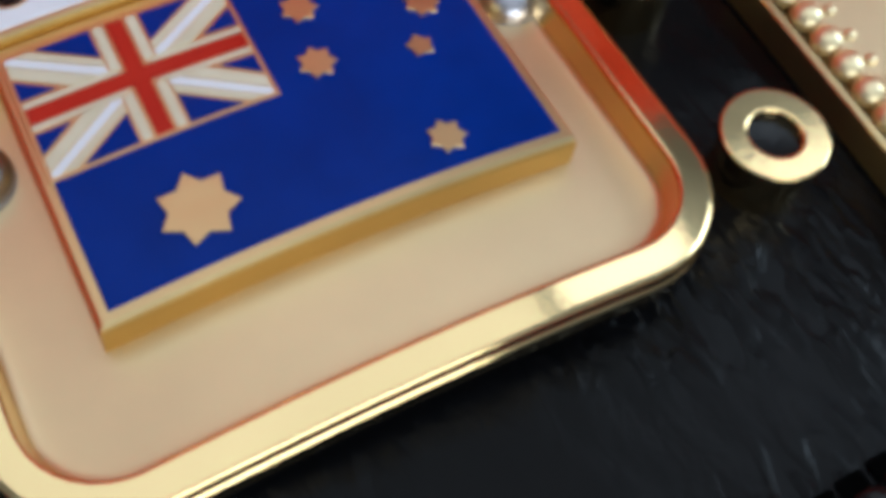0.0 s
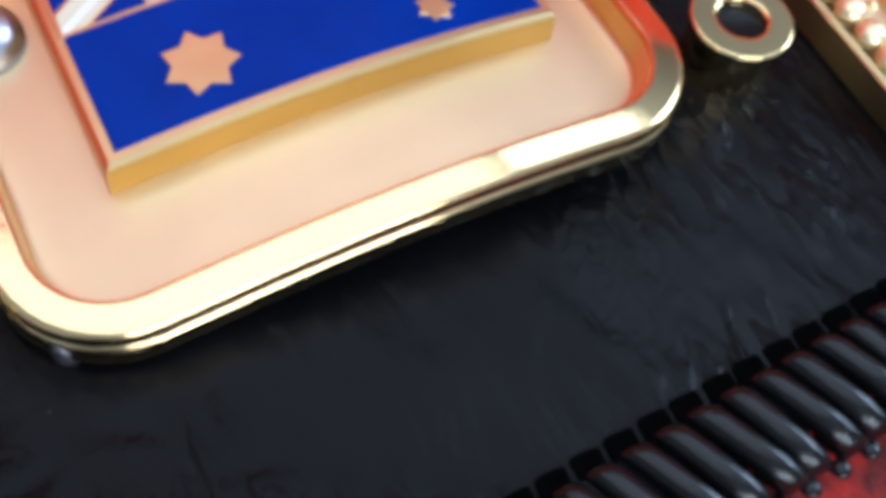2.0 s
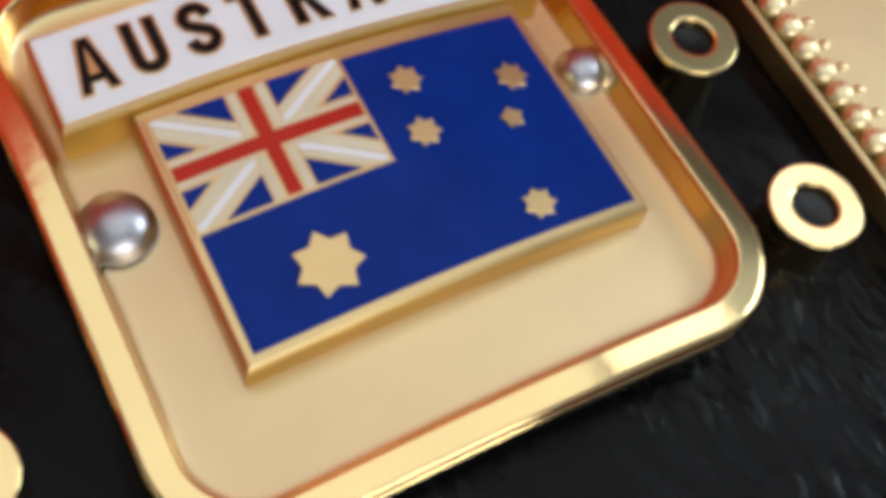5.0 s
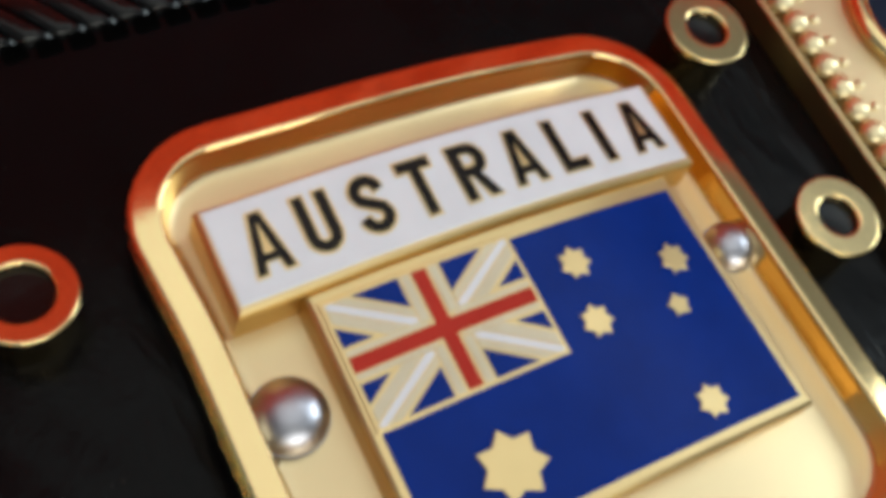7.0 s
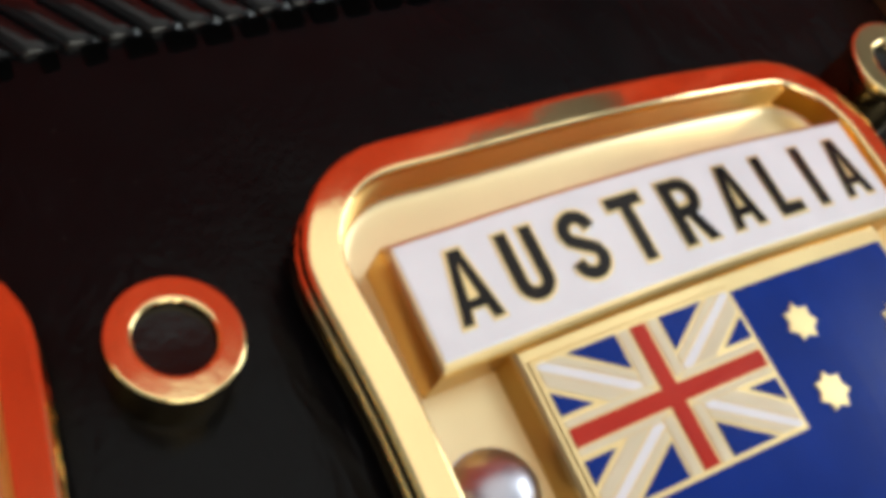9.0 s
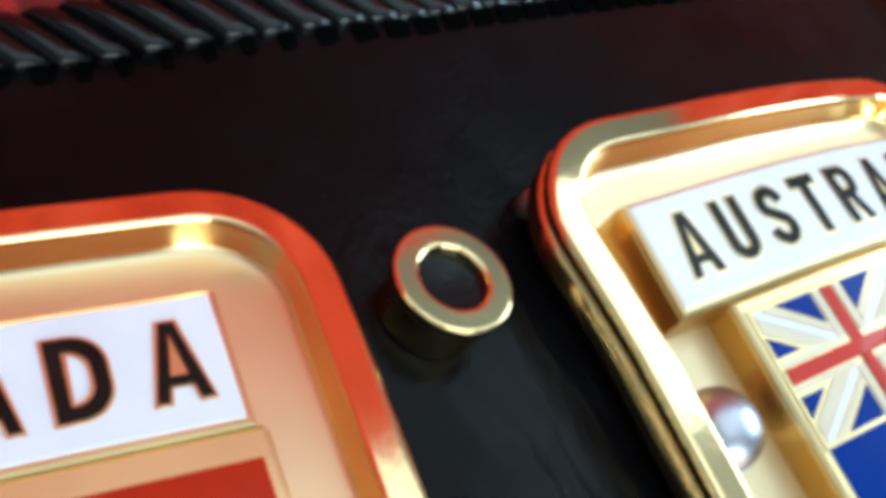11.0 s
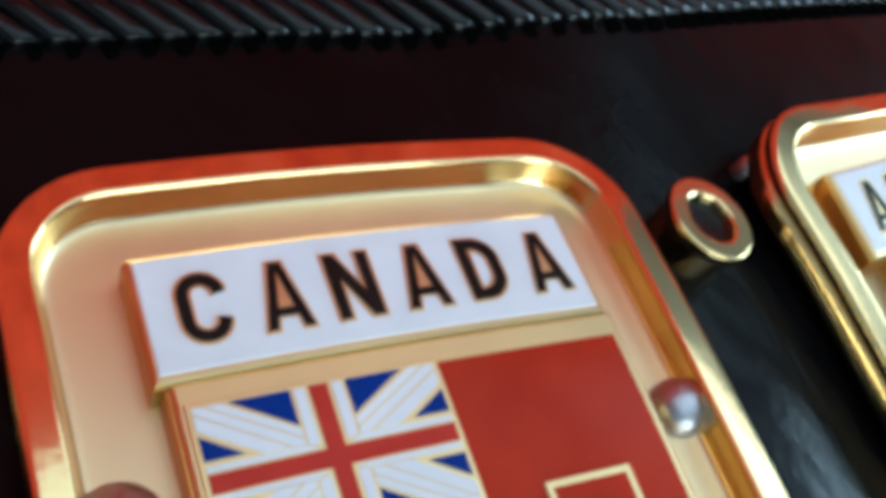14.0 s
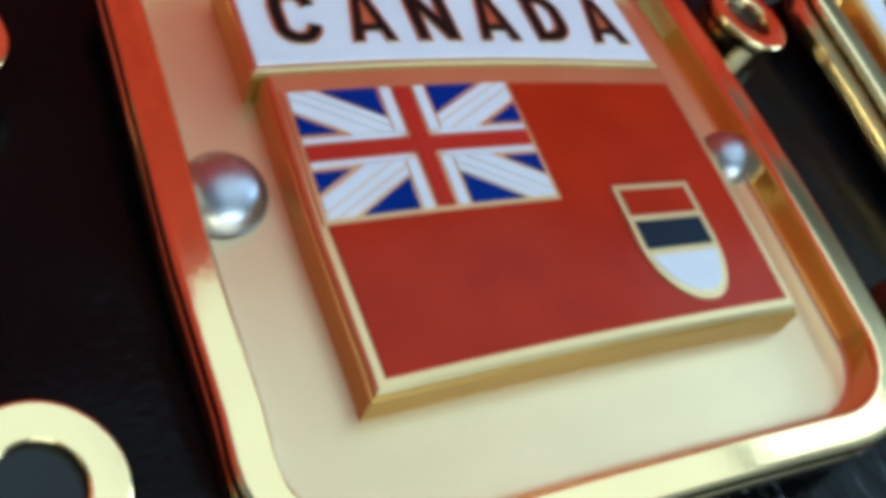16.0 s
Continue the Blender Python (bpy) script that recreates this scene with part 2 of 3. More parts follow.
def letter_outlines(ch, w, h, s):
    """The outlines of a condensed, even-stroked capital in a box w by h: the body, then its counter where it has one."""
    m, q = w / 2, s / 2
    if ch == "I":
        return [[(m - q, 0), (m + q, 0), (m + q, h), (m - q, h)]]
    if ch == "L":
        return [[(0, 0), (w, 0), (w, s), (s, s), (s, h), (0, h)]]
    if ch == "T":
        return [[(m - q, 0), (m + q, 0), (m + q, h - s), (w, h - s), (w, h), (0, h), (0, h - s), (m - q, h - s)]]
    if ch == "N":
        return [[(0, 0), (s, 0), (s, h - 2.3 * s), (w - s, 0), (w, 0), (w, h), (w - s, h), (w - s, 2.3 * s), (s, h), (0, h)]]
    if ch == "A":
        s *= 0.86
        bar0, bar1, k = 0.19 * h, 0.19 * h + 0.85 * s, (m - 0.6 * s) / h
        return [[(0, 0), (s, 0), (s + k * bar0, bar0), (w - s - k * bar0, bar0), (w - s, 0), (w, 0), (m + 0.6 * s, h), (m - 0.6 * s, h)],
                [(s + k * bar1, bar1), (w - s - k * bar1, bar1), (m, h - 0.9 * s)]]
    if ch == "U":
        r = m - q
        return [strip([(q, h), (q, h * 0.7)] + arc(m, r + q, r, r, 180, 360) + [(w - q, h * 0.7), (w - q, h)], s)]
    if ch == "C":
        r = m - q
        return [strip([(w - q, 0.70 * h)] + arc(m, h - r - q, r, r, 0, 180) + [(q, h / 2)] + arc(m, r + q, r, r, 180, 360) + [(w - q, 0.30 * h)], s)]
    if ch == "S":
        r = (h - s) / 4
        return [strip([(w - q, 0.73 * h)] + arc(m, h - q - r, m - q, r, 0, 180, 12) + [(q + 0.06 * w, 0.60 * h), (m, 0.5 * h), (w - q - 0.06 * w, 0.40 * h)] + arc(m, q + r, m - q, r, 0, -180, 12) + [(q, 0.27 * h)], s)]
    if ch == "D":
        r = 0.6 * w
        body = [(0, 0)] + arc(w - r, r, r, r, -90, 0) + arc(w - r, h - r, r, r, 0, 90) + [(0, h)]
        r2 = r - 0.8 * s
        return [body, [(s, s)] + arc(w - s - r2, s + r2, r2, r2, -90, 0) + arc(w - s - r2, h - s - r2, r2, r2, 0, 90) + [(s, h - s)]]
    y0 = 0.42 * h
    r = (h - y0) / 2
    body = [(0, 0), (s, 0), (s, y0), (0.42 * w, y0), (w - 1.05 * s, 0), (w, 0), (0.68 * w, y0 + 0.06 * h)] + arc(w - r * 0.9, h - r, r * 0.9, r, -60, 90) + [(0, h)]
    r2 = r - s * 0.9
    return [body, [(s, y0 + s * 0.9)] + arc(w - s - r2 * 0.9, h - r, r2 * 0.9, r2, -90, 90) + [(s, h - s * 0.9)]]


def letter_mesh(ch, height, width, cx, cy, z0, z1, grow=0.0, counter=True):
    """One raised capital standing on cy; grow widens its outline."""
    cu = bpy.data.curves.new("letter", "CURVE")
    cu.dimensions, cu.fill_mode, cu.extrude = "2D", "BOTH", 0.1
    width, height, cy = width + 2 * grow, height + 2 * grow, cy - grow
    outlines = letter_outlines(ch, width, height, 0.094 + 2 * grow)
    for pts in outlines if counter else outlines[:1]:
        sp = cu.splines.new("POLY")
        sp.points.add(len(pts) - 1)
        for p, (x, y) in zip(sp.points, pts):
            p.co = (x + cx - width / 2, y + cy, 0, 1)
        sp.use_cyclic_u = True
    tmp = bpy.data.objects.new("letter", cu)
    me = bpy.data.meshes.new_from_object(tmp)
    bm = bmesh.new()
    bm.from_mesh(me)
    bpy.data.objects.remove(tmp)
    bpy.data.curves.remove(cu)
    bpy.data.meshes.remove(me)
    bmesh.ops.remove_doubles(bm, verts=bm.verts, dist=1e-4)
    for v in bm.verts:
        v.co.z = z1 if v.co.z > 0 else z0
    return bm


# ---- the lie of the strap ----
ROT_C = Matrix.Rotation(0.28221, 4, Vector((-0.2974, -0.7546, -0.5849)))
PLACE_A = Matrix.Translation((0, 0, 0.75))
PLACE_C = Matrix.Translation((-6.8116, 1.0162, -0.5155)) @ ROT_C


def smooth(a, b, x):
    t = min(max((x - a) / (b - a), 0), 1)
    return t * t * (3 - 2 * t)


NORMAL_C = ROT_C @ Vector((0, 0, 1))
ORIGIN_C = PLACE_C.translation


def lie(x, y):
    """Height of the strap's upper face."""
    w = 1 - smooth(-3.2, -0.2, x)
    zc = ORIGIN_C.z - 0.75 - (NORMAL_C.x * (max(x, -9) - ORIGIN_C.x) + NORMAL_C.y * (y - ORIGIN_C.y)) / NORMAL_C.z
    return w * zc - 0.10 * math.exp(-((x + 1.6) / 1.6) ** 2)


def bow(x):
    """How far the strap swings out sideways along its length."""
    t = max(0.0, -(x + 0.3))
    return 0.20 * t * t / (t + 0.8)


def sag(x):
    """How far the strap's lower edge drops away from the main plate."""
    return -0.08 * min(max(6.3 - x, 0), 5.0)


def in_metres(m):
    q = m.copy()
    q.translation = q.translation * CM
    return q


# ---- the setting ----
def cloth():
    bm = bmesh.new()
    n = 90
    rows = []
    for j in range(n + 1):
        row = []
        for i in range(n + 1):
            u, w = i / n * 2 - 1, j / n * 2 - 1
            x, y = 60 * u * abs(u) ** 0.6 - 2, 60 * w * abs(w) ** 0.6 - 2
            z = -0.45 + min(lie(x, min(max(y, -9), 6)), 0) + 0.10 * noise.noise((x * 0.35, y * 0.35, 1)) - 0.1
            z += 0.3 * noise.noise((x * 0.08, y * 0.08, 4)) * smooth(9, 25, math.hypot(x, y))
            row.append((x, y, z))
        rows.append(row)
    loft(bm, rows, closed=False)
    return tagged(part("table_cloth", bm, CLOTH, smooth=True), "deep red velvet cloth under the leather belt", "cloth")


cloth()


def drape():
    """A red velvet hanging that stands behind the belt; its upper hem falls towards one end."""
    bm = bmesh.new()
    loops = []
    for k in range(25):
        lp = []
        for i in range(211):
            x = -60 + 130 * i / 210
            hem = 29.5 - 12.5 * smooth(10, 18, x) + 6 * smooth(21, 26, x) + 0.5 * math.sin(x * 0.8)
            z = -1 + hem * k / 24
            y = 13.5 + 0.45 * math.sin(x * 1.1 + 0.3 * math.sin(x * 0.37)) + 0.25 * math.sin(x * 2.3 + z * 0.05) + 0.5 * noise.noise((x * 0.3, z * 0.15, 3))
            lp.append((x, y, z))
        loops.append(lp)
    loft(bm, loops, closed=False)
    return tagged(part("backdrop", bm, VELVET, smooth=True), "folded red velvet hanging behind the belt", "curtain", kind="structure")


drape()


def table():
    t = empty("table", Matrix(), "plain pale painted table under the red velvet cloth", "table")
    part("tabletop", slab(-64, 60, -64, 60, -6.0, -3.2, 4, 4, 0.3), WALL, t)
    for x in (-56, 52):
        for y in (-56, 52):
            part("leg", slab(x - 3, x + 3, y - 3, y + 3, -75, -6.0, 1, 1, 0.2), WALL, t)


table()


def box(bm, x0, x1, y0, y1, z0, z1):
    """Adds a block given in metres."""
    bmesh.ops.create_cube(bm, size=1, matrix=Matrix.Translation((50 * (x0 + x1), 50 * (y0 + y1), 50 * (z0 + z1))) @ Matrix.Diagonal((100 * (x1 - x0), 100 * (y1 - y0), 100 * (z1 - z0), 1)))


def setting(name, blocks, material, label, category):
    bm = bmesh.new()
    for b in blocks:
        box(bm, *b)
    return tagged(part(name, bm, material), label, category, kind="structure")


def room():
    t, low = 0.16, -0.75
    setting("floor", [(WEST - t, EAST + t, SOUTH - t, NORTH + t, low - 0.1, low)], PLASTER, "plain pale grey painted floor", "floor")
    setting("ceiling", [(WEST - t, EAST + t, SOUTH - t, NORTH + t, CEILING, CEILING + 0.1)], PLASTER, "plain pale grey painted ceiling", "ceiling")
    setting("wall_north", [(WEST, EAST, NORTH, NORTH + t, low, CEILING)], PLASTER, "plain pale grey painted wall", "wall")
    setting("wall_west", [(WEST - t, WEST, SOUTH - t, NORTH + t, low, CEILING)], PLASTER, "plain pale grey painted wall", "wall")
    e = (EAST, EAST + t)
    setting("wall_east", [(*e, SOUTH - t, -0.90, low, CEILING), (*e, 0.30, NORTH + t, low, CEILING), (*e, -0.90, 0.30, low, 0.80), (*e, -0.90, 0.30, 1.75, CEILING)], PLASTER, "plain pale grey wall with a window opening", "wall")
    n = (SOUTH - t, SOUTH)
    setting("wall_south", [(WEST, -1.16, *n, low, CEILING), (0.84, EAST, *n, low, CEILING), (-1.16, 0.84, *n, low, 0.48), (-1.16, 0.84, *n, 1.52, CEILING)], PLASTER, "plain pale grey wall with a wide window opening", "wall")
    f = (EAST - 0.012, EAST + 0.05)
    setting("window_1", [(*f, -0.93, -0.86, 0.77, 1.74), (*f, 0.26, 0.33, 0.77, 1.74), (*f, -0.86, 0.26, 0.77, 0.84)], FRAME, "white painted window frame in the wall", "window")
    f = (SOUTH - 0.05, SOUTH + 0.012)
    setting("window_2", [(-1.19, -1.12, *f, 0.45, 1.55), (0.80, 0.87, *f, 0.45, 1.55), (-1.12, 0.80, *f, 0.45, 0.52), (-1.12, 0.80, *f, 1.48, 1.55)], FRAME, "white painted wide window frame in the wall", "window")


room()


# ---- the strap with its laced edges ----
TOP, BOTTOM = 3.0, -7.07
strap = empty("leather_strap", Matrix(), "glossy black leather belt strap with laced edges on red velvet", "belt")


def strap_body():
    bm = bmesh.new()
    xs = [-15 + 31 * i / 155 for i in range(156)]
    xs = sorted(set(xs) | {-3.2 + 0.08 * i for i in range(130)})
    ys = [BOTTOM + (TOP - BOTTOM) * j / 160 for j in range(161)]

    def z(x, y):
        out = lie(x, y)
        out += (0.25 + 0.75 * smooth(1.0, -2.0, y)) * (0.035 * noise.noise((x * 0.7, y * 0.5, 2)) + 0.02 * noise.noise((x * 2.1 + y, y * 0.8 - x * 0.5, 7)))
        # creases that run out from under the plate's corner
        for px, py, ax, ay, depth in ((-0.6, -4.9, -0.75, -0.65, 0.03), (-0.1, -4.85, 0.78, -0.62, 0.028), (-0.9, -4.6, -0.95, -0.3, 0.03), (-0.3, -4.9, -0.25, -0.97, 0.025), (0.9, -5.7, 0.86, -0.5, 0.03), (0.2, -5.6, -0.6, -0.8, 0.02)):
            s = (x - px) * ax + (y - py) * ay
            c = -(x - px) * ay + (y - py) * ax + 0.10 * math.sin(s * 2.3 + px) + 0.22 * noise.noise((x * 1.6, y * 1.6, px))
            if s > -0.3:
                out -= 0.7 * depth * math.exp(-(c / 0.055) ** 2) * smooth(-0.3, 0.3, s) * (1 - smooth(1.2, 2.6, s))
        # puckers where the lacing pulls at the lower edge
        pull = smooth(BOTTOM + 2.2, BOTTOM + 0.3, y) * max(noise.noise((x * 0.55, y * 0.3, 11)) + 0.35, 0)
        out += 0.055 * pull * noise.noise((x * 2.6 + y * 0.9, y * 0.7, 5))
        return out - 0.05 * smooth(0.25, 0.0, min(TOP - y, y - BOTTOM))

    def across(x, y):
        return y + bow(x) + sag(x) * ((TOP - y) / (TOP - BOTTOM)) ** 3

    upper = [[(x, across(x, y), z(x, y) - lie(x, y) + lie(x, across(x, y))) for x in xs] for y in ys]
    under = [[(x, across(x, y), lie(x, across(x, y)) - 0.34) for x in xs] for y in (TOP, BOTTOM)]
    loft(bm, upper + under + upper[:1], closed=False)
    bmesh.ops.remove_doubles(bm, verts=bm.verts, dist=1e-4)
    return part("strap_body", bm, LEATHER, strap, smooth=True)


strap_body()


def lace_loop(x, y, out, slant, reach, broad):
    """A flat strip that comes out of its hole and wraps the strap's edge; out is +1 at the top edge."""
    bm = bmesh.new()
    path = ((-0.01, -0.10), (0.0, 0.015), (0.035, 0.05), (0.10, 0.058), (0.30, 0.06), (0.48, 0.045), (0.60, -0.02), (0.65, -0.13), (0.64, -0.25), (0.60, -0.34), (0.40, -0.40))
    section = ((-0.150, -0.10), (-0.147, -0.03), (-0.130, 0.012), (-0.085, 0.046), (-0.03, 0.062), (0.03, 0.062), (0.085, 0.046), (0.130, 0.012), (0.147, -0.03), (0.150, -0.10))
    lift, turn, wide = random.uniform(-0.012, 0.018), slant + random.uniform(-0.06, 0.06), random.uniform(0.82, 0.92) * broad
    loops = []
    for d, z in path:
        d *= reach
        loops.append([(x + turn * max(d, 0) + s * wide + 0.22 * smooth(-0.10, -0.34, z), y + out * d, lie(x, y) + z + h / broad + lift) for s, h in section])
    loft(bm, loops, closed=False)
    part("lace", bm, LACE, strap, smooth=True)
    slot = ((-0.125, -0.07), (-0.10, -0.095), (0.09, -0.095), (0.12, -0.07), (0.125, 0.07), (0.09, 0.09), (-0.10, 0.09), (-0.12, 0.07))
    hole = part("lace_hole", prism([(a - turn * 0.1, b) for a, b in slot], 0.0, 0.012, 0.002), HOLE, strap)
    hole.matrix_basis = Matrix.Translation((x * CM, (y - out * 0.07) * CM, (lie(x, y) + 0.018) * CM))


# ---- flags and name panels ----
def soft(x):
    a = abs(x)
    return x if a < 1.2 else math.copysign(1.2 + 1.3 * math.tanh((a - 1.2) / 1.3), x)


def bend_a(p):
    u, w = soft(p.x - 2.4), soft(p.y + 1.7)
    return Vector((p.x, p.y, p.z - 0.038 * u * u - 0.022 * u * w))


def bend_c(p):
    k = min(max((3.70 - p.x) / 3.55, 0), 1) * min(max((-2.42 - p.y) / 1.09, 0), 1)
    u, w = soft(p.x - 1.7), soft(p.y + 1.7)
    return Vector((p.x + 0.07 * k, p.y - 0.12 * k, p.z - 0.020 * u * u - 0.016 * w * w - 0.019 * u * w))


FLOOR = -0.32


def tray(plate, cx, cy, w, h, bend, stretch=0.0):
    """The recessed gold plate with its raised, outward sloping rim."""
    def ring(o, z):
        lp = round_rect(cx, cy, w - 2 * o, h - 2 * o, max(0.95 - o, 0.3), z)
        # one corner is drawn out a little
        for p in lp:
            k = smooth(cx - 1.0, cx - w / 2 + 0.5, p.x) * smooth(cy + 0.8, cy + h / 2 - 0.5, p.y)
            p.x, p.y = p.x - 0.09 * k * stretch, p.y + 0.04 * k * stretch
        return lp
    bm = bmesh.new()
    loft(bm, [ring(o, z) for o, z in ((0.345, FLOOR + 0.045), (0.337, FLOOR + 0.055), (0.30, -0.09), (0.29, -0.05), (0.278, -0.028), (0.264, -0.019), (0.250, -0.018), (0.242, -0.0185), (0.06, -0.033), (0.05, -0.034), (0.03, -0.040), (0.01, -0.058), (0.0, -0.09), (0.004, -0.165), (0.02, -0.185), (0.05, -0.19), (0.05, -0.205), (0.02, -0.215), (0.004, -0.235), (0.004, -0.40), (0.008, -0.43), (0.03, -0.45), (0.3, -0.45))])
    part("rim", bm, GOLD, plate, "polished raised gold rim", bend, True)
    bm = bmesh.new()
    loops = [ring(o, FLOOR + z) for o, z in ((0.345, 0.045), (0.356, 0.026), (0.374, 0.011), (0.40, 0.003), (0.44, 0.0))] + [ring(0.56 + k * 0.215, FLOOR) for k in range(10)]
    rows = loft(bm, loops)
    bm.faces.new(rows[-1])
    bmesh.ops.remove_doubles(bm, verts=bm.verts, dist=1e-4)
    part("tray_floor", bm, SATIN, plate, "satin gold recessed floor", bend, True)


def rivet(plate, x, y, r, bend):
    prof = [(r * 1.02, FLOOR), (r * 1.02, FLOOR + 0.03)] + [(r * math.cos(radians(a)), FLOOR + 0.03 + 0.78 * r * math.sin(radians(a))) for a in range(0, 90, 9)] + [(0.004, FLOOR + 0.03 + 0.78 * r)]
    z = bend(Vector((x, y, 0))).z
    part("rivet", revolve(prof, 36, x, y, cap_end=True), STEEL, plate, "domed steel rivet head", lambda p: Vector((p.x, p.y, p.z + z)), True)


def name_panel(plate, x0, x1, y0, y1, z, bend, spots, height):
    block = part("name_panel", slab(x0 - 0.04, x1 + 0.05, y0 - 0.06, y1 + 0.03, FLOOR + 0.01, z, 18, 4, 0.025), LINE, plate, "gold edged name panel", bend)
    # the panel's sides, with their shade painted in as darker gold
    part("block_wall", slab(x0 - 0.05, x1 + 0.06, y0 - 0.07, y1 + 0.04, FLOOR, z - 0.05, 18, 4, 0.015), EDGE, block, "gold side wall in a darker ochre that stands for shade", bend)
    part("white_enamel", slab(x0, x1, y0, y1, z - 0.03, z + 0.012, 18, 4, 0.012), WHITE, block, "white enamel face", bend)
    for ch, cx, wide in spots:
        base = y0 + (y1 - y0) * 0.20
        part("letter_edge", letter_mesh(ch, height, wide, cx, base, z, z + 0.018, 0.024, ch != "A"), LINE, block, "gold letter edge", bend)
        part("letter", letter_mesh(ch, height, wide, cx, base, z, z + 0.028), BLACK, block, "black letter " + ch, bend)


def jack(flag, x0, x1, y0, y1, z, bend, field, edging):
    """The canton: diagonal bands, blue triangles and a red cross, all edged in gold."""
    w, h = x1 - x0, y1 - y0
    part("canton", slab(x0, x1, y0, y1, z - 0.03, z + 0.014, 10, 8, 0.01), LINE, flag, "gold canton", bend)
    e = 0.045

    def at(u, v):
        return (x0 + e + (w - 2 * e) * u, y0 + e + (h - 2 * e) * v)

    def piece(name, pts, mat, lift=0.024):
        part(name, prism([at(*p) for p in pts], z, z + lift, 0.004), mat, flag, "", bend)

    for sx in (0, 1):
        for sy in (0, 1):
            def poly(name, pts, mat, lift=0.024):
                piece(name, [(u if sx == 0 else 1 - u, v if sy == 0 else 1 - v) for u, v in pts], mat, lift)
            # the diagonal in three strips with gold lines between them
            poly("white_band", [(0.0, 0.05), (0.33, 0.378), (0.225, 0.378), (0.0, 0.15)], field)
            poly("white_band", [(0.0, 0.0), (0.035, 0.0), (0.39, 0.345), (0.39, 0.378), (0.345, 0.378), (0.0, 0.035)], WHITE)
            poly("white_band", [(0.05, 0.0), (0.11, 0.0), (0.39, 0.275), (0.39, 0.33)], field)
            poly("blue_triangle", [(0.145, 0.0), (0.385, 0.0), (0.385, 0.245)], BLUE, 0.026)
            poly("blue_triangle", [(0.0, 0.19), (0.155, 0.35), (0.0, 0.35)], BLUE, 0.026)
            poly("edging", [(0.40, 0.0), (0.445, 0.0), (0.445, 0.40), (0.40, 0.385)], edging, 0.022)
            poly("edging", [(0.0, 0.385), (0.39, 0.385), (0.445, 0.425), (0.0, 0.425)], edging, 0.020)
    t, u = 0.038, 0.062
    piece("red_cross", [(0.5 - t, 0), (0.5 + t, 0), (0.5 + t, 0.5 - u), (1, 0.5 - u), (1, 0.5 + u), (0.5 + t, 0.5 + u), (0.5 + t, 1), (0.5 - t, 1), (0.5 - t, 0.5 + u), (0, 0.5 + u), (0, 0.5 - u), (0.5 - t, 0.5 - u)], DARKRED, 0.027)


def australia():
    plate = empty("side_plate", in_metres(PLACE_A), "square gold side plate with a blue starred flag on black leather", "plate", "side plates on the strap")
    b = bend_a
    tray(plate, 2.355, -1.97, 5.69, 5.66, b, 1.0)
    rivet(plate, 0.10, -1.76, 0.34, b)
    rivet(plate, 4.73, -1.77, 0.26, b)
    spots = list(zip("AUSTRALIA", (0.395, 0.88, 1.37, 1.86, 2.375, 2.89, 3.395, 3.805, 4.28), (0.33, 0.30, 0.31, 0.32, 0.33, 0.33, 0.27, 0.085, 0.33)))
    name_panel(plate, 0.0, 4.6, -0.89, 0.0, 0.10, b, spots, 0.55)
    flag = part("flag_panel", slab(0.54, 4.32, -3.48, -0.952, FLOOR + 0.01, 0.0, 16, 12, 0.03), LINE, plate, "gold flag block", b)
    # sides of the flag block, shaded by a darker gold colour
    part("block_wall", slab(0.53, 4.33, -3.49, -0.963, FLOOR, -0.055, 16, 12, 0.015), EDGE, flag, "gold side wall in a darker ochre that stands for shade", b)
    part("blue_field", slab(0.635, 4.232, -3.38, -1.114, -0.03, 0.012, 16, 12, 0.012, (0.0, 2.36, -2.26, 0.0)), BLUE, flag, "deep blue enamel", b)
    jack(flag, 0.60, 2.415, -2.27, -1.06, 0.0, b, CREAM, CREAM)
    for x, y, r, n in ((2.879, -1.525, 0.155, 7), (3.842, -1.794, 0.155, 7), (2.783, -2.09, 0.155, 7), (3.612, -2.221, 0.115, 5), (3.384, -3.111, 0.155, 7), (1.483, -2.924, 0.30, 7)):
        part("star", prism(star_points(x, y, r * 1.04, 0.70, n, 90), 0.0, 0.026, 0.005), LINE, flag, "gold star", b)
    return plate


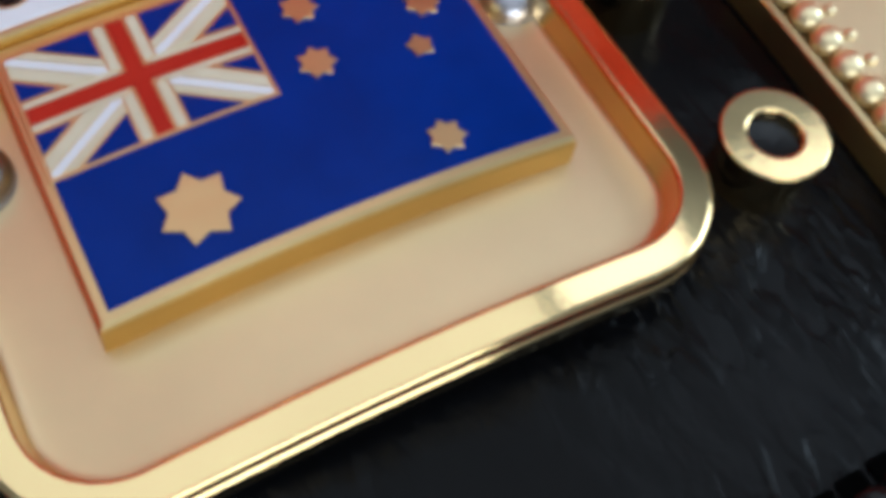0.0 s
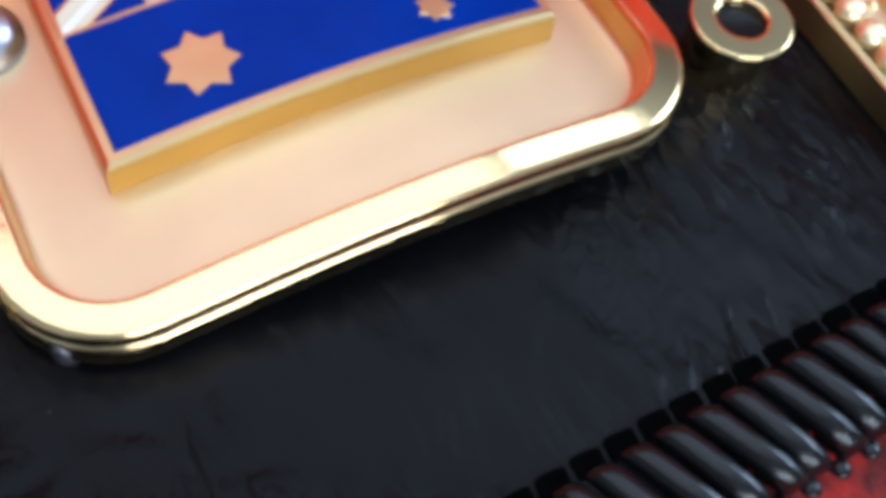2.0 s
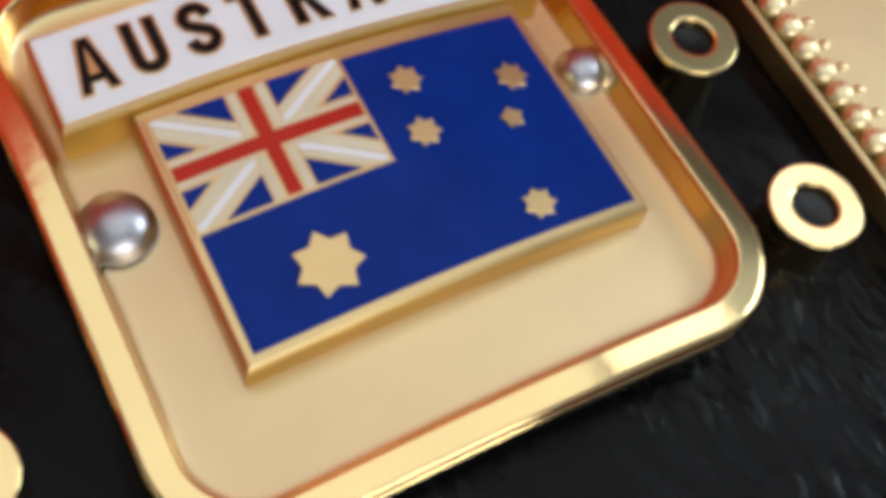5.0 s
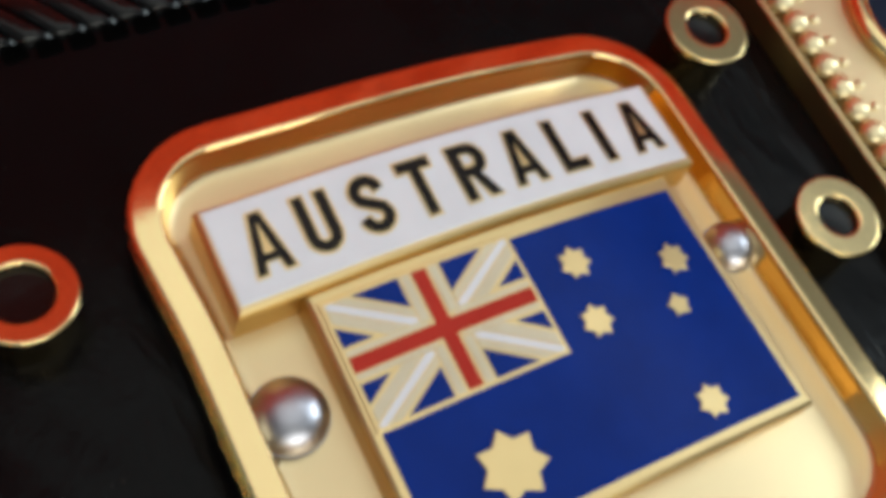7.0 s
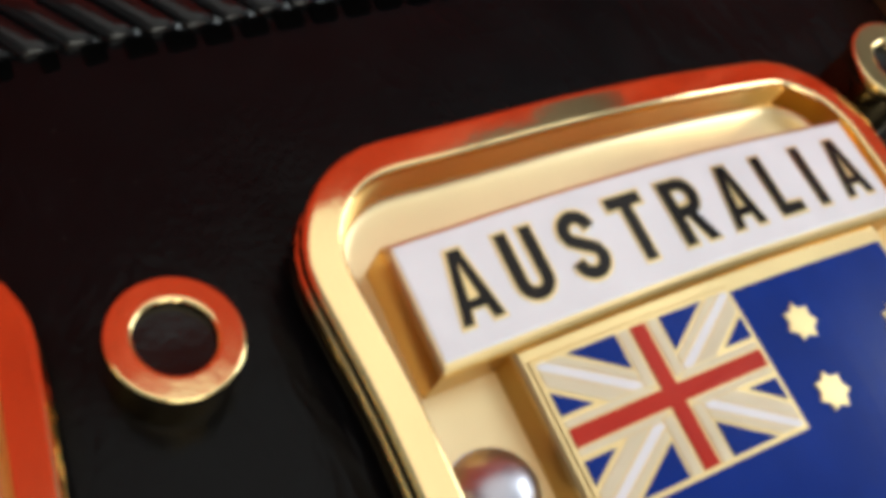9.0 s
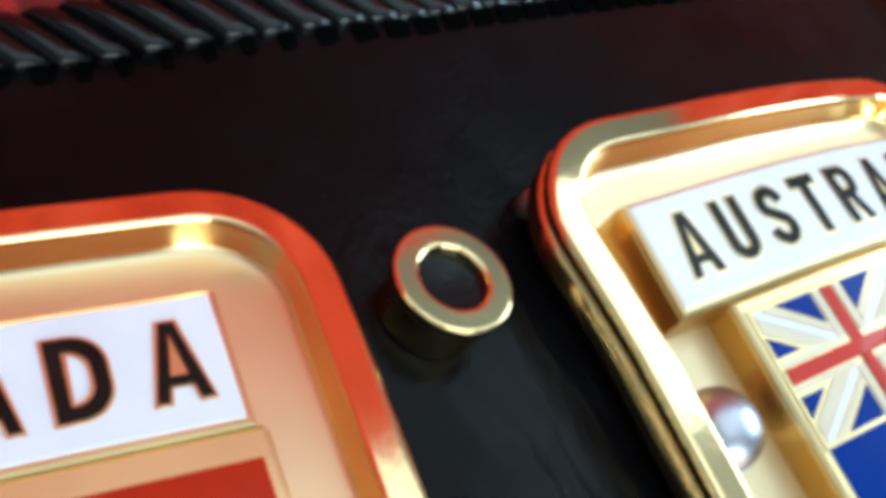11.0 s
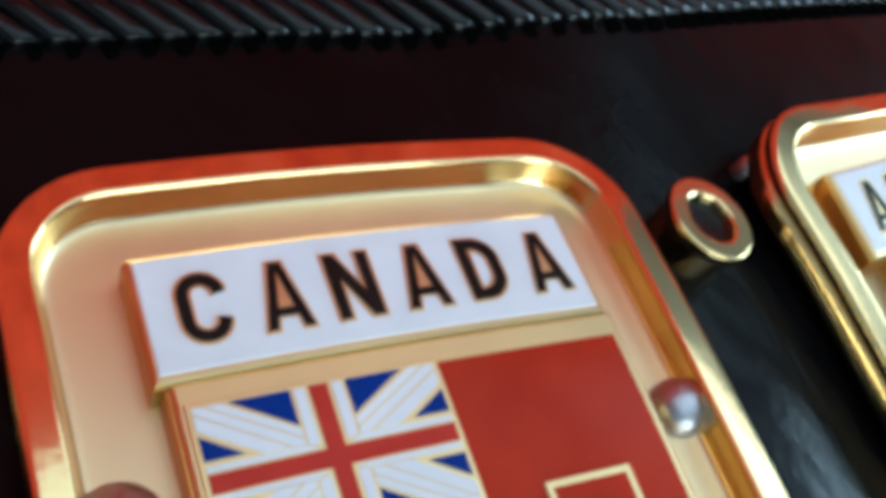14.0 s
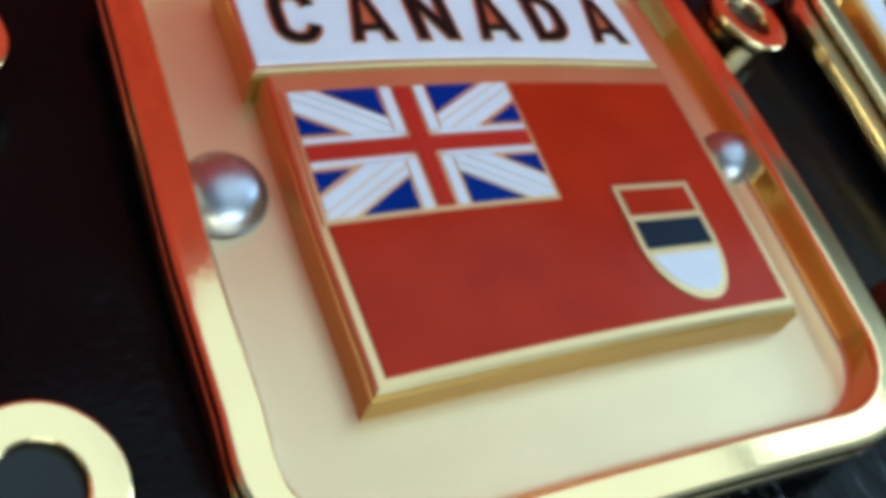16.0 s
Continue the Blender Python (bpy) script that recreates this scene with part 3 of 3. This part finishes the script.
def shield(flag, b):
    xl, xr, yt, yb, cx = 2.529, 3.285, -2.35, -3.43, 2.985
    def outline(i):
        pts = [(xl + i, yt - i), (xl + i, yt - 0.55)]
        for k in range(1, 7):
            a = radians(90 * k / 7)
            pts.append((cx - (cx - xl - i) * math.cos(a), yt - 0.55 - (yt - 0.55 - yb - i * 1.3) * math.sin(a)))
        pts.append((cx, yb + i * 1.3))
        for k in range(6, 0, -1):
            a = radians(90 * k / 7)
            pts.append((cx + (xr - i - cx) * math.cos(a), yt - 0.55 - (yt - 0.55 - yb - i * 1.3) * math.sin(a)))
        return pts + [(xr - i, yt - 0.55), (xr - i, yt - i)]
    sh = part("shield", prism(outline(0.0), 0.0, 0.03, 0.005), LINE, flag, "gold edged shield", b)
    i = 0.055
    inner = outline(i)
    part("shield_band", prism([(xl + i, yt - 0.29), (xr - i, yt - 0.29), (xr - i, yt - i), (xl + i, yt - i)], 0.0, 0.038, 0.004), RED, sh, "red band", b)
    part("shield_band", prism([(xl + i, yt - 0.60), (xr - i, yt - 0.60), (xr - i, yt - 0.35), (xl + i, yt - 0.35)], 0.0, 0.038, 0.004), NAVY, sh, "near black band", b)
    low = [p for p in inner if p[1] < yt - 0.56]
    part("shield_point", prism([(xl + i, yt - 0.66)] + [p for p in low if p[1] < yt - 0.66] + [(xr - i, yt - 0.66)], 0.0, 0.038, 0.004), WHITE, sh, "white point", b)


def canada():
    plate = empty("side_plate", in_metres(PLACE_C), "square gold side plate with a red shield flag on black leather", "plate", "side plates on the strap")
    b = bend_c
    tray(plate, 1.83, -1.92, 5.60, 5.76, b)
    rivet(plate, -0.43, -1.87, 0.34, b)
    rivet(plate, 4.19, -1.88, 0.26, b)
    spots = list(zip("CANADA", (0.43, 1.035, 1.61, 2.195, 2.755, 3.345), (0.37, 0.37, 0.37, 0.37, 0.35, 0.36)))
    name_panel(plate, 0.0, 3.671, -0.958, 0.0, 0.018, b, spots, 0.58)
    flag = part("flag_panel", slab(0.055, 3.775, -3.605, -1.020, FLOOR + 0.01, -0.004, 16, 12, 0.03), LINE, plate, "gold flag block", b)
    # the flag block's sides again carry their shade in the gold's colour
    part("block_wall", slab(0.02, 3.80, -3.63, -1.031, FLOOR, -0.06, 16, 12, 0.015), EDGE, flag, "gold side wall in a darker ochre that stands for shade", b)
    part("red_field", slab(0.147, 3.702, -3.512, -1.235, -0.03, 0.010, 16, 12, 0.012, (0.0, 2.01, -2.42, 0.0)), RED, flag, "bright red enamel", b)
    jack(flag, 0.11, 2.054, -2.43, -1.20, 0.0, b, WHITE, WHITE)
    shield(flag, b)
    part("enamel_bead", revolve([(0.03, 0.0), (0.026, 0.018), (0.012, 0.024)], 10, 1.05, -2.58, cap_end=True), DARKRED, flag, "tiny raised blemish", b, True)
    return plate


australia()
canada()


# ---- the main plate's edge ----
def main_plate():
    plate = empty("main_plate", Matrix(), "large gold centre plate with a beaded border, on black leather", "plate")
    bm = bmesh.new()
    xs = (6.79, 6.79, 6.80, 6.86, 6.875, 6.89, 7.2)
    zs = (0.02, 0.36, 0.375, 0.375, 0.36, 0.26, 0.25)
    ys = [8 - 20 * k / 40 for k in range(41)]
    loft(bm, [[(x, y, z) for y in ys] for x, z in zip(xs, zs)], closed=False)
    part("border", bm, LINE, plate)
    part("field", slab(7.03, 15, -12, 8, 0.0, 0.44, 16, 30, 0.04), SATIN, plate, "satin gold field")
    y = 7.8
    while y > -11.5:
        r = 0.155
        prof = [(r * math.cos(radians(a)), 0.375 + 0.75 * r * math.sin(radians(a))) for a in range(-70, 90, 14)]
        part("bead", revolve(prof, 16, 7.05, y, cap_end=True), PEARL, plate, "", None, True)
        part("small_bead", revolve([(p[0] * 0.4, 0.445 + (p[1] - 0.385) * 0.4) for p in prof if p[1] > 0.365], 10, 7.225, y - 0.06, cap_end=True), PEARL, plate, "", None, True)
        y -= 0.30
    bm = bmesh.new()
    loft(bm, [[(8.78 + (1.02 + 0.12 * math.cos(q)) * math.cos(a), -0.15 + (1.02 + 0.12 * math.cos(q)) * math.sin(a), 0.50 + 0.10 * math.sin(q)) for q in [2 * math.pi * k / 12 for k in range(12)]] for a in [2 * math.pi * k / 60 for k in range(61)]])
    part("medallion_ring", bm, GOLD, plate, "raised polished ring", None, True)
    part("medallion", revolve([(0.95, 0.455), (0.9, 0.49), (0.3, 0.50)], 40, 8.78, -0.15, cap_end=True), NAVY, plate, "dark enamel medallion")
    part("raised_bar", slab(7.34, 7.50, -5.6, -3.85, 0.44, 0.62, 2, 6, 0.04), GOLD, plate, "raised polished bar")
    return plate


main_plate()


# ---- the gold eyelet posts ----
def post(x, y, tilt=0.0, r=0.455, h=0.56, bore=0.57):
    z = lie(x, y)
    ob = empty("eyelet_post", Matrix.Translation((x * CM, y * CM, z * CM)) @ Matrix.Rotation(radians(tilt), 4, "X"), "polished gold hollow eyelet post standing on black leather", "eyelet", "eyelet posts on the strap")
    i = r * bore
    prof = [(r * 0.9, -0.02), (r * 0.9, h - 0.16), (r * 0.97, h - 0.13), (r, h - 0.10), (r, h - 0.02), (r * 0.992, h - 0.008), (r * 0.975, h - 0.002), (r * 0.955, h), (r * 0.945, h), (i + 0.036, h), (i + 0.03, h), (i + 0.013, h - 0.003), (i + 0.004, h - 0.012), (i, h - 0.035), (i, 0.05)]
    part("tube", revolve(prof, 44), GOLD, ob, "", None, True)
    part("bore", revolve([(i + 0.005, h - 0.09), (0.05, h - 0.10)], 24, cap_end=True), LACE, ob, "dark bore")
    return ob


for x, y, tilt, r, h, bore in ((5.8, 0.45, 0, 0.455, 0.56, 0.49), (5.87, -1.95, 0, 0.445, 0.56, 0.49), (5.9, -4.02, 0, 0.455, 0.56, 0.49), (-1.49, -0.03, -4.5, 0.47, 0.44, 0.59),
                               (-1.69, -3.38, 0, 0.455, 0.44, 0.55), (-8.88, 0.95, 0, 0.455, 0.56, 0.55), (-9.43, -2.59, 0, 0.53, 0.56, 0.51)):
    post(x, y, tilt, r, h, bore)


# ---- small steel screws under the plate's corners ----
for x, y in ((-0.20, 0.56), (-0.15, -4.46)):
    prof = [(0.11, 0.0), (0.11, 0.17), (0.085, 0.215), (0.05, 0.235), (0.004, 0.24)]
    s = part("screw", revolve(prof, 18, 0, 0, cap_end=True), STEEL, None, "", None, True)
    s.location = (x * CM, y * CM, lie(x, y) * CM)
    tagged(s, "small steel screw end beside the gold plate", "screw", "screws under the plate")

# ---- lacing, strip by strip ----
for k in range(72):
    x = -13.6 + 0.312 * k
    lace_loop(x, TOP - 0.42 + bow(x), 1, -0.75, 1.0, 1.2)
for k in range(74):
    x = -13.6 + 0.305 * k
    y = BOTTOM + 0.50 + bow(x) + sag(x)
    lace_loop(x, y, -1, 0.42, 1.25, 1.0)
    # the fold of the back strip that shows past the edge
    fold = part("lace_fold", revolve([(0.085 * math.cos(radians(a)), 0.05 * math.sin(radians(a))) for a in range(-80, 90, 20)], 10, cap_end=True, cap_start=True), LACE, strap, smooth=True)
    fold.matrix_basis = Matrix.Translation(((x + 0.50) * CM, (y - 0.83) * CM, (lie(x, y) - 0.12) * CM))
